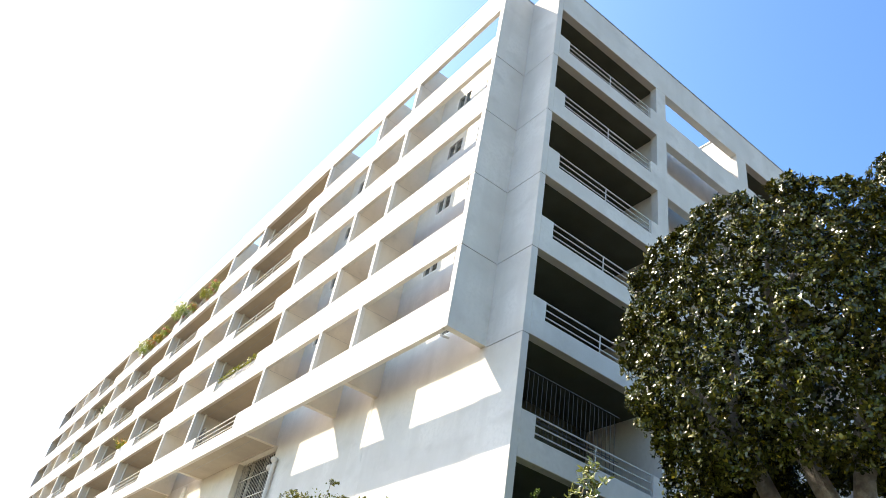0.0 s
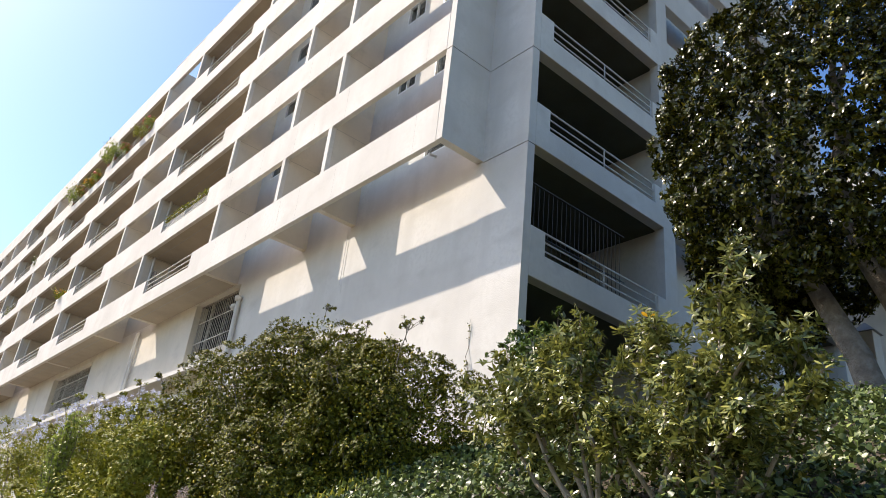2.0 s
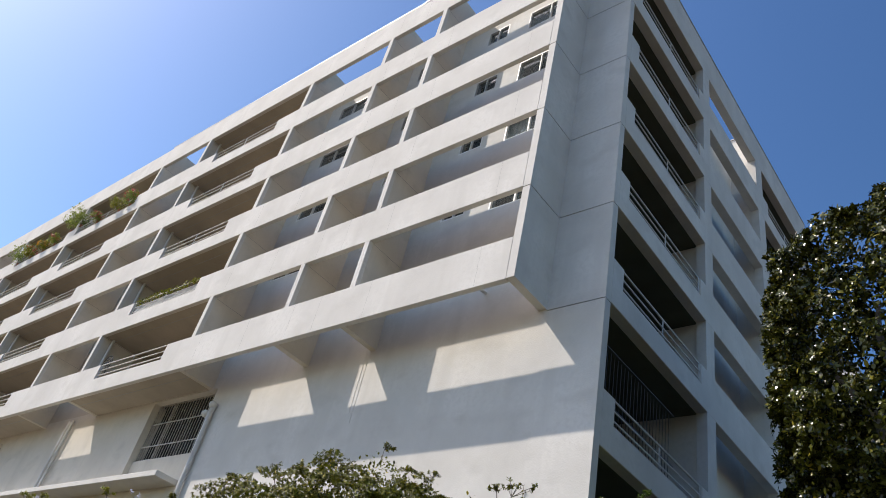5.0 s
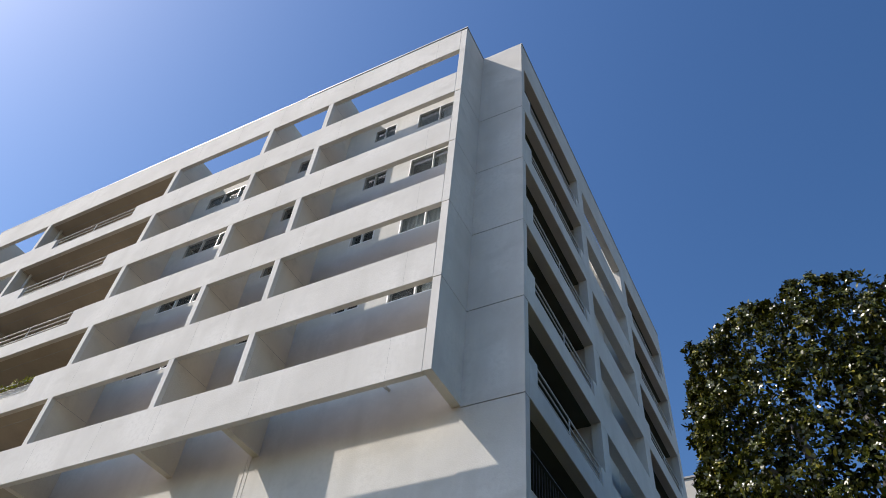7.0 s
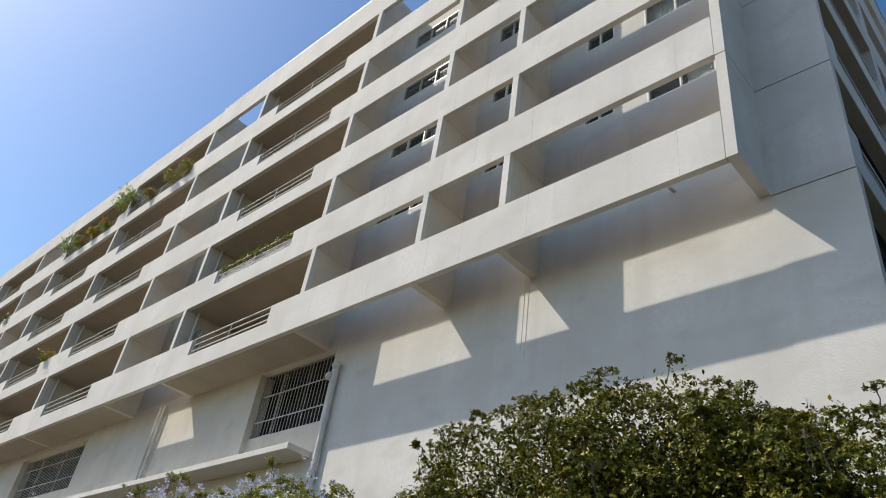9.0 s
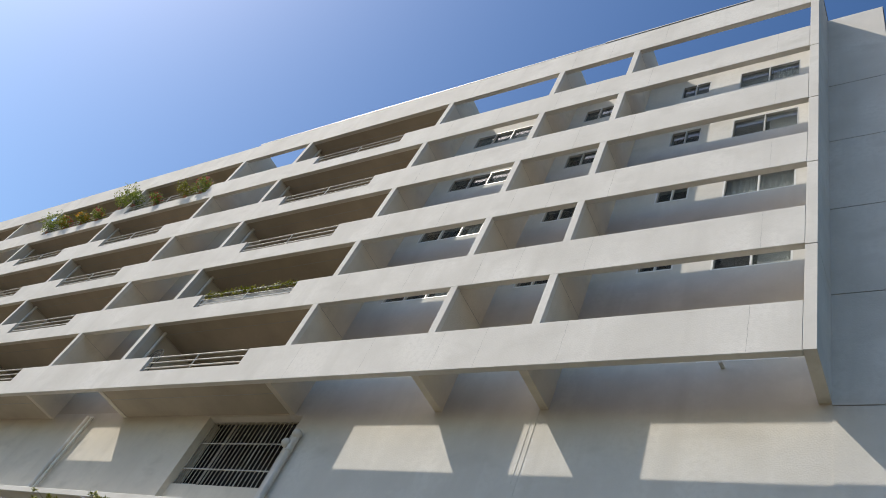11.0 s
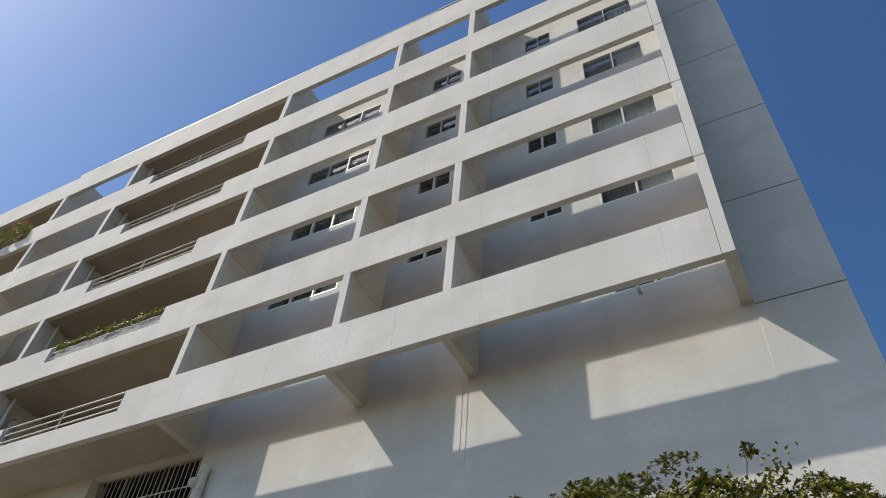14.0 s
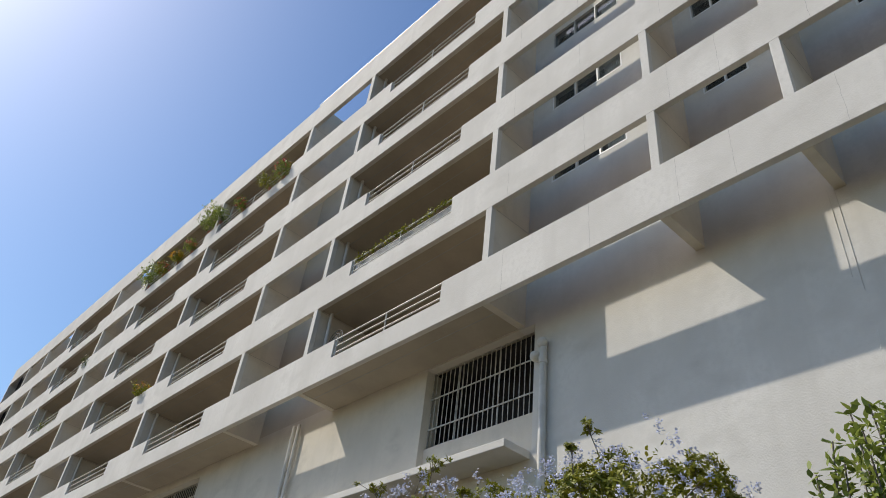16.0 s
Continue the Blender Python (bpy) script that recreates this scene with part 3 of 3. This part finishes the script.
# the large evergreen tree
tree = thing("evergreen_tree", "tall dense evergreen tree with glossy dark leaves and three grey stems", "tree")
TRUNKS = [[(12.35, 6.95, 4.9), (12.5, 7.25, 6.0), (12.6, 7.76, 7.25), (12.3, 8.2, 8.6)],
          [(13.0, 6.5, 4.9), (12.95, 6.5, 6.3), (12.6, 6.95, 7.7), (12.2, 7.1, 9.2)],
          [(13.05, 6.4, 5.3), (13.05, 6.28, 6.4), (13.0, 6.1, 7.7), (12.9, 5.8, 9.0)]]
for pts in TRUNKS:
    bm = bmesh.new()
    limb(bm, pts, 0.24, 0.13, 12)
    part("trunk", bm, BARK, tree)
for a, b in (((12.95, 6.5, 6.3), (13.2, 5.6, 8.4)), ((12.6, 7.76, 7.25), (11.4, 8.8, 9.4)), ((12.3, 8.2, 8.6), (12.6, 8.2, 11.5)),
             ((12.2, 7.1, 9.2), (11.2, 6.4, 11.2)), ((13.2, 5.6, 8.4), (12.4, 4.6, 10.8)), ((12.2, 7.1, 9.2), (13.0, 6.8, 12.2))):
    bm = bmesh.new()
    limb(bm, bent(a, b, 4, 0.08), 0.13, 0.04)
    part("branch", bm, BARK, tree)
CROWN = (((12.6, 7.08, 10.18), (2.30, 2.85, 2.92), 2.9, 1150), ((14.5, 3.5, 11.45), (2.1, 2.9, 3.1), 2.5, 620), ((13.2, 9.0, 8.15), (1.0, 1.25, 1.35), 2.6, 200))
for centre, radii, power, n in CROWN:
    c, o = billows(n, centre, radii, 11, 0.23, power, 0.10, 1.5, -0.94, 0.93)
    rosettes("crown", c, o, 11, 0.098, 0.048, LEAF_TREE, tree, 0.25, 0.4)
    c, o = lumpy(n * 2, centre, [r * 0.92 for r in radii], power, 0.10, 1.5, -0.95, 0.7)
    foliage("inner_crown", c, o, 6, 0.14, 0.13, 0.07, LEAF_TREE, tree)


def bush(name, label, lobes, clumps, per, length, width, material, group="", lump=0.2, spread=0.07, twigs=5, power=2.2, sprays=0, category="bush", reach=1.3):
    """A bush of leaf tufts on twigs that rise from the ground; lobes are rows of x, y, z and the three radii."""
    ob = thing(name, label, category, group)
    x, y, z = lobes[0][:3]
    base = ground_height(x, y) - 0.1
    for i in range(twigs):
        bm = bmesh.new()
        d = Vector(rng.normal(size=3))
        lx, ly, lz, rx, ry, rz = lobes[i % len(lobes)]
        tip = (lx + rx * 0.5 * d.x, ly + ry * 0.5 * d.y, lz + rz * 0.35 * abs(d.z))
        limb(bm, bent((x + 0.1 * d.x, y + 0.1 * d.y, base), tip, 5, 0.06), 0.045, 0.012, 6)
        part("stem", bm, BARK, ob)
    for lobe in lobes:
        centre, radii = lobe[:3], lobe[3:]
        c, o = billows(max(clumps // 60, 8), centre, [r * 0.86 for r in radii], 64, 0.12 + 0.15 * min(radii), power, lump, 1.3, -0.6, 0.72)
        rosettes("foliage", c + rng.normal(size=c.shape) * spread * 0.3, o, per, length, width, material, ob, 0.3, 0.3)
        c, o = lumpy(clumps // 2, centre, [r * 0.83 for r in radii], power, lump, 1.3, -0.8, 0.5)
        foliage("inner_foliage", c, o, 7, spread, length * 1.4, width * 1.9, material, ob, 0.3)
        for _ in range(sprays):
            c, o = lumpy(1, centre, radii, power, lump, 1.3, 0.1, 0.97)
            a = Vector(c[0])
            b = a + Vector((o[0] * 0.14 + np.array([0, 0, 0.13]) + rng.normal(size=3) * 0.06).tolist()) * rng.uniform(0.7, reach)
            bm = bmesh.new()
            stem = bent(a - (b - a) * 0.8, b, 4, 0.012)
            limb(bm, stem, 0.010, 0.005, 5)
            tips = [b]
            for _ in range(6):
                tip = b + Vector(rng.normal(size=3).tolist()) * (b - a).length * 0.3
                tip.z = b.z - abs(tip.z - b.z) * 0.5
                limb(bm, bent(stem[-2], tip, 2, 0.006), 0.005, 0.003, 5)
                tips.append(tip)
            part("spray", bm, BARK, ob)
            q = np.array([list(t) for t in tips])
            rosettes("spray_leaves", np.repeat(q, 2, 0) + rng.normal(size=(14, 3)) * 0.3 * length, unit(np.repeat(q - np.array(list(stem[-2])), 2, 0) + np.array([0, 0, 0.1])),
                     12, length, width, material, ob, 0.35, 0.3)
    return ob


bush("rounded_bush", "large rounded bush with small olive-green leaves and bare twigs",
     [(7.8, 15.6, 5.08, 1.7, 2.25, 1.72), (6.9, 16.75, 4.52, 1.5, 1.95, 1.58), (7.95, 13.6, 4.52, 1.4, 1.95, 1.5), (7.7, 14.6, 4.72, 1.35, 1.6, 1.55), (6.6, 14.9, 3.4, 1.2, 2.1, 1.25)], 3900, 13, 0.048, 0.020, LEAF_BUSH, lump=0.22, sprays=8, twigs=10, reach=1.15)
bush("corner_bush", "small dark green bush against the building's corner", [(10.75, 12.2, 6.05, 0.75, 0.95, 0.95)], 1500, 9, 0.06, 0.03, LEAF_FRESH, sprays=10)

# plumbago along the foot of the wall
for n, (x, y, z, rx, ry, rz) in enumerate(((7.3, 22.4, 4.85, 1.3, 1.6, 1.25), (7.0, 24.8, 4.75, 1.5, 1.8, 1.3), (7.2, 28.4, 4.8, 1.6, 2.3, 1.35),
                                          (7.0, 32.8, 5.0, 1.7, 2.7, 1.5), (7.0, 38.0, 5.0, 1.8, 3.0, 1.5), (7.2, 44.5, 5.0, 1.8, 4.0, 1.5))):
    ob = bush("plumbago_bush", "loose yellow-green plumbago bush with pale blue flowers", [(x, y, z, rx, ry, rz)], 1900 if n < 3 else 800, 9, 0.06, 0.025, LEAF_YELLOW,
              "plumbago along the wall", 0.25, 0.09, 4, 2.1, 16 if n < 3 else 4)
    c, o = lumpy(230 if n < 3 else 130, (x, y, z), (rx * 1.05, ry * 1.05, rz * 1.07), 2.1, 0.25, 1.3, 0.15, 0.95)
    tagged(foliage("blossom", c, o, 18, 0.026, 0.032, 0.03, BLUE_FLOWER, ob, 0.4), "pale blue flower clusters", kind="stuff")

# low foreground greenery at the foot of the bushes
for x, y, z, r, h in ((5.6, 17.0, 3.55, 1.0, 0.95), (5.0, 17.9, 2.6, 1.1, 1.0), (5.2, 20.3, 2.7, 1.3, 1.1)):
    bush("low_shrub", "low yellow-green shrub in front of the bushes", [(x, y, z, r, r * 1.3, h)], 1300, 9, 0.065, 0.024, LEAF_YELLOW, "low shrubs", 0.25, 0.09, 3)

# light-leaved shrub with long leaves in rosettes
shrub = thing("long_leaved_shrub", "open multi-stemmed shrub with long light green leaves", "shrub")
STEMS = []
for foot, tips in (((5.85, 7.05, 2.15), [(5.8, 8.95, 4.1), (5.9, 8.45, 4.4), (6.0, 7.85, 4.5), (5.8, 7.35, 4.55), (5.5, 8.0, 3.9), (6.2, 6.85, 4.6), (5.6, 7.3, 3.8)]),
                   ((5.95, 6.6, 2.15), [(5.9, 5.74, 4.88), (5.8, 6.5, 4.25), (6.2, 6.2, 4.05), (5.6, 6.0, 3.8), (5.95, 5.6, 4.25)]),
                   ((6.0, 6.3, 2.2), [(5.8, 5.1, 3.6), (6.2, 5.9, 4.1), (5.4, 6.7, 3.5), (6.0, 5.3, 4.05), (5.5, 5.6, 3.4)])):
    for tip in tips:
        pts = bent(foot, tip, 5, 0.07)
        bm = bmesh.new()
        limb(bm, pts, 0.034, 0.007, 7)
        part("stem", bm, TANSTEM, shrub)
        STEMS.append(pts)
tufts, outs = [], []
for pts in STEMS:
    for i in range(120):
        u = rng.random()
        a = pts[-1].lerp(pts[4], u * 1.7) if i < 80 else pts[4].lerp(pts[2], u)
        off = Vector(rng.normal(size=3)) * (0.07 + 0.14 * u if i < 80 else 0.22)
        off.z = abs(off.z) * 0.8 - 0.06
        tufts.append(list(a + off))
        outs.append(list(off.normalized() * 0.7 + Vector((-0.1, 0, 0.8))))
rosettes("foliage", np.array(tufts), unit(np.array(outs)), 10, 0.090, 0.028, LEAF_SHRUB, shrub, 0.3, 0.45)
foliage("dry_leaves", np.array([[5.6, 7.82, 3.67], [5.75, 6.5, 4.3]]), np.array([[0, 0, 1.0], [0, 0, 1.0]]), 3, 0.02, 0.09, 0.045, YELLOW_FLOWER, shrub, 0, 0.3, "a few orange withered leaves")

# two young shoots near the walk
for x, y, top, n in ((4.4, 18.78, 4.45, 7), (4.4, 18.45, 4.60, 15)):
    ob = thing("young_shrub", "young upright shrub with glossy lance-shaped leaves", "shrub", "young shrubs")
    base = ground_height(x, y) - 0.05
    tl, wl = [], []
    for _ in range(n):
        tip = Vector((x + rng.normal() * 0.12, y + rng.normal() * 0.14, top - abs(rng.normal()) * 0.35))
        bm = bmesh.new()
        pts = bent((x, y, base), tip, 5, 0.03)
        limb(bm, pts, 0.014, 0.005, 6)
        part("stem", bm, BARK, ob)
        for u in np.linspace(0.3, 1, 42):
            q = pts[0].lerp(tip, u)
            s = rng.normal(size=3)
            tl.append(list(q))
            wl.append([s[0], s[1], 0.9])
    foliage("foliage", np.array(tl), unit(np.array(wl)), 4, 0.025, 0.085, 0.034, LEAF_POT, ob, 0.3)

# ivy over the slope
n = 85000
px, py = rng.uniform(3.6, 12.6, n), rng.uniform(1.0, 14.5, n)
at = np.array([[x, y, ground_height(x, y) + 0.12 + 0.24 * noise.noise((x * 0.9, y * 0.9, 3.0)) + 0.2 * noise.noise((x * 3.4, y * 3.4, 1.0))] for x, y in zip(px, py)])
at[:, 2] += rng.uniform(-0.12, 0.09, n)
way = rng.normal(size=(n, 3)) * 0.7 + np.array([-0.7, -0.1, -0.15])
face = rng.normal(size=(n, 3)) * 0.65 + np.array([-0.5, 0.15, 0.7])
tagged(leaves("ivy", at, way, face, 0.062, 0.060, LEAF_IVY, broad=0.25), "dense dark green ivy covering the slope", "ivy", kind="stuff")
n = 14000
px, py = rng.uniform(2.6, 9.0, n), rng.uniform(12.0, 46.0, n)
at = np.array([[x, y, ground_height(x, y) + 0.1 + 0.15 * noise.noise((x, y, 3.0))] for x, y in zip(px, py)])
way = rng.normal(size=(n, 3)) * 0.5 + np.array([-0.3, 0, 0.9])
face = rng.normal(size=(n, 3)) * 0.5 + np.array([-0.6, 0, 0.6])
tagged(leaves("ground_cover", at, way, face, 0.22, 0.05, LEAF_YELLOW), "long grassy ground cover under the bushes", "ground cover", kind="stuff")

# plumes of fountain grass
for x, y, z in ((4.2, 12.4, 2.86), (4.2, 15.8, 2.8)):
    ob = thing("fountain_grass", "clump of fountain grass with pale pink plumes", "grass", "fountain grass")
    for _ in range(9):
        tip = Vector((x + rng.normal() * 0.12, y + rng.normal() * 0.16, z - abs(rng.normal()) * 0.12))
        bm = bmesh.new()
        limb(bm, bent((x, y, ground_height(x, y)), tip, 4, 0.02), 0.006, 0.003, 5)
        part("stalk", bm, BARK, ob)
        q = np.array([list(tip + Vector((0, 0, -0.28 * u))) for u in rng.random(90)])
        foliage("plume", q, unit(rng.normal(size=(90, 3)) + np.array([0, 0, 0.5])), 2, 0.008, 0.045, 0.008, PLUME, ob, 0.5, 0, "pale pink plume")

# gate pier behind the tree
pier = thing("gate_pier", "white masonry gate pier with a grey pyramid cap", "pier")
block("shaft", STUCCO, pier, 15.85, 16.25, 8.14, 8.52, ground_height(16, 8.3) - 0.2, 7.72, 0.012)
bm = bmesh.new()
bmesh.ops.create_cone(bm, cap_ends=True, segments=4, radius1=0.34, radius2=0.03, depth=0.24, matrix=Matrix.Translation((16.05, 8.33, 7.842)) @ Matrix.Rotation(math.pi / 4, 4, "Z"))
part("cap", bm, ROOFTRIM, pier)

# palm behind the end of the building
palm = thing("palm_tree", "palm tree with drooping grey-green fronds", "tree")
bm = bmesh.new()
limb(bm, bent((29.0, 10.9, 5.0), (28.8, 11.2, 15.2), 6, 0.05), 0.2, 0.16, 10)
part("trunk", bm, BARK, palm)
for i in range(26):
    a = i * 2.399
    e = rng.uniform(-0.3, 1.0)
    hub = Vector((28.8, 11.2, 15.3))
    d = Vector((math.cos(a) * math.cos(e), math.sin(a) * math.cos(e), math.sin(e)))
    us = np.linspace(0.1, 1, 40)
    q = np.array([list(hub + d * 1.9 * u + Vector((0, 0, -0.9 * u * u))) for u in us])
    s = np.array(d.cross(Vector((0, 0, 1))).normalized())
    way = np.concatenate([np.array(d) * 0.6 + s, np.array(d) * 0.6 - s])[None].reshape(2, 3)
    ways = np.concatenate([np.repeat(way[:1], 40, 0), np.repeat(way[1:], 40, 0)]) + np.array([0, 0, -0.35])
    leaves("frond", np.concatenate([q, q]), ways, np.tile(np.array([[0.1, 0.1, 1.0]]), (80, 1)), 0.65, 0.075, LEAF_YELLOW, palm)

# ---- things on the balconies ----
def balcony_plant(label, x, y, z, r, h, material, flower=None, pot=True, count=60, length=0.12, lean=0.0):
    ob = thing("potted_plant", label, "plant", "plants on the balconies")
    if pot:
        bm = bmesh.new()
        bmesh.ops.create_cone(bm, cap_ends=True, segments=16, radius1=0.06, radius2=0.085, depth=0.2, matrix=Matrix.Translation((x, y, z + 0.1)))
        bmesh.ops.create_cone(bm, cap_ends=True, segments=16, radius1=0.095, radius2=0.095, depth=0.03, matrix=Matrix.Translation((x, y, z + 0.19)))
        part("pot", bm, TERRACOTTA, ob)
    zc = z + (0.15 if pot else 0) + h / 2
    for _ in range(4):
        bm = bmesh.new()
        limb(bm, bent((x, y, z + (0.15 if pot else 0)), (x + rng.normal() * r * 0.4, y + rng.normal() * r * 0.4, zc + h * 0.3), 3, 0.03), 0.015, 0.006, 5)
        part("stem", bm, BARK, ob)
    c, o = lumpy(count, (x - lean, y, zc), (r, r, h / 2), 2, 0.35, 1.6, -0.9, 0.3)
    foliage("foliage", c, o, 9, 0.06, length, length * 0.4, material, ob, 0.4)
    if flower:
        c, o = lumpy(22, (x - lean, y, zc), (r, r, h / 2), 2, 0.35, 1.6, -0.5, 0.8)
        tagged(foliage("petals", c, o, 8, 0.03, 0.06, 0.05, flower, ob, 0.4), kind="stuff")
    return ob


FLOOR5 = Z0 + 4 * H + 0.2
for y, r, h, m, fl, lab in ((46.9, 0.5, 1.75, LEAF_POT, None, "tall leafy potted plant rising over the parapet"), (45.75, 0.42, 1.0, LEAF_POT, None, "leafy potted plant behind the railing"),
                            (43.4, 0.24, 0.8, LEAF_POT, RED_FLOWER, "potted plant with red flowers"), (41.2, 0.38, 0.9, LEAF_YELLOW, None, "bright green potted plant behind the railing"),
                            (40.1, 0.35, 1.2, LEAF_POT, RED_FLOWER, "potted plant with pink flowers"), (52.9, 0.55, 1.35, LEAF_POT, None, "leggy potted shrub behind the railing"),
                            (51.2, 0.36, 0.9, LEAF_YELLOW, RED_FLOWER, "potted plant with reddish flowers"), (49.6, 0.36, 0.85, LEAF_YELLOW, YELLOW_FLOWER, "potted plant with orange flowers"),
                            (48.2, 0.32, 0.8, LEAF_POT, RED_FLOWER, "potted plant with red flowers")):
    balcony_plant(lab, F + 0.06, y, FLOOR5 + (0.44 if 39.7 < y < 45.6 or 47.1 < y < 53.1 else 1.02), r, h * (0.95 if h > 1.3 else 0.72), m, fl, count=int(150 * r), lean=0.16)
balcony_plant("trailing plant with orange-yellow flowers hanging over the parapet", F + 0.1, 47.5, Z0 + H + BAND - 0.1, 0.45, 0.5, LEAF_YELLOW, YELLOW_FLOWER, False, 60)
balcony_plant("green potted plant behind the railing", F + 0.4, 62.0, Z0 + 2 * H + 0.2, 0.5, 1.0, LEAF_YELLOW)
balcony_plant("dark green plant hanging at the balcony's edge", F + 0.2, 58.6, Z0 + 3 * H + 0.55, 0.4, 0.9, LEAF_IVY, None, False)

vine = thing("climbing_vine", "green vine trained along the top rail of a balcony", "vine")
q = np.array([[F + 0.07 + rng.normal() * 0.03, y, Z0 + H + 0.63 + 0.59 + abs(rng.normal()) * 0.03 - (0.18 * rng.random() if rng.random() < 0.3 else 0)] for y in rng.uniform(28.7, 32.95, 130)])
foliage("foliage", q, unit(rng.normal(size=(130, 3)) + np.array([-0.5, 0, 0.5])), 5, 0.03, 0.075, 0.05, LEAF_YELLOW, vine)
bm = bmesh.new()
limb(bm, bent((F + 0.07, 28.7, Z0 + H + 1.26), (F + 0.07, 32.95, Z0 + H + 1.26), 14, 0.012), 0.008, 0.008, 5)
part("stem", bm, BARK, vine)

wheel = thing("round_metal_rack", "round dark openwork metal rack leaning on a balcony", "rack")
hub = Vector((F + 0.41, 33.65, Z0 + 1.62))
for rr in (0.34, 0.22, 0.1):
    bm = bmesh.new()
    for i in range(28):
        a, b = i * math.tau / 28, (i + 1) * math.tau / 28
        rod(bm, hub + Vector((0, rr * math.cos(a), rr * math.sin(a))), hub + Vector((0, rr * math.cos(b), rr * math.sin(b))), 0.013, seg=6)
    part("ring", bm, DARKBAR, wheel)
for i in range(10):
    a = i * math.tau / 10
    bm = bmesh.new()
    rod(bm, hub, hub + Vector((0, 0.34 * math.cos(a), 0.34 * math.sin(a))), 0.009, seg=6)
    part("spoke", bm, DARKBAR, wheel)
bm = bmesh.new()
for dy in (-0.2, 0.2):
    rod(bm, hub + Vector((0, dy, -0.25)), (hub.x + 0.05, hub.y + dy, Z0 + 0.2), 0.014, seg=6)
part("stand", bm, DARKBAR, wheel)

# creeper on the wall
creeper = thing("wall_creeper", "thin creeper shoot climbing the white wall", "plant")
bm = bmesh.new()
pts = bent((10.62, 14.36, 5.2), (10.66, 14.38, 7.6), 8, 0.025)
limb(bm, pts, 0.01, 0.005, 5)
part("stem", bm, BARK, creeper)
q = np.array([list(pts[0].lerp(pts[-1], u)) for u in rng.random(16)])
foliage("foliage", q, unit(rng.normal(size=(16, 3)) + np.array([-1.0, 0, 0])), 3, 0.02, 0.06, 0.03, LEAF_BUSH, creeper)

tray = tagged(new("tray"), "low white tray on the sill behind the steel bars", "tray")
bm = bmesh.new()
sheet(bm, holed(29.5, 30.16, W + 0.18, W + 0.24, []), lambda a, b, d: (b + 0.12, a, 9.628 + d), 0.012)
part("base", bm, WHITEFRAME, tray)
bm = bmesh.new()
box(bm, W + 0.30, W + 0.31, 29.5, 30.16, 9.641, 9.71, 0.003)
part("rim", bm, WHITEFRAME, tray)
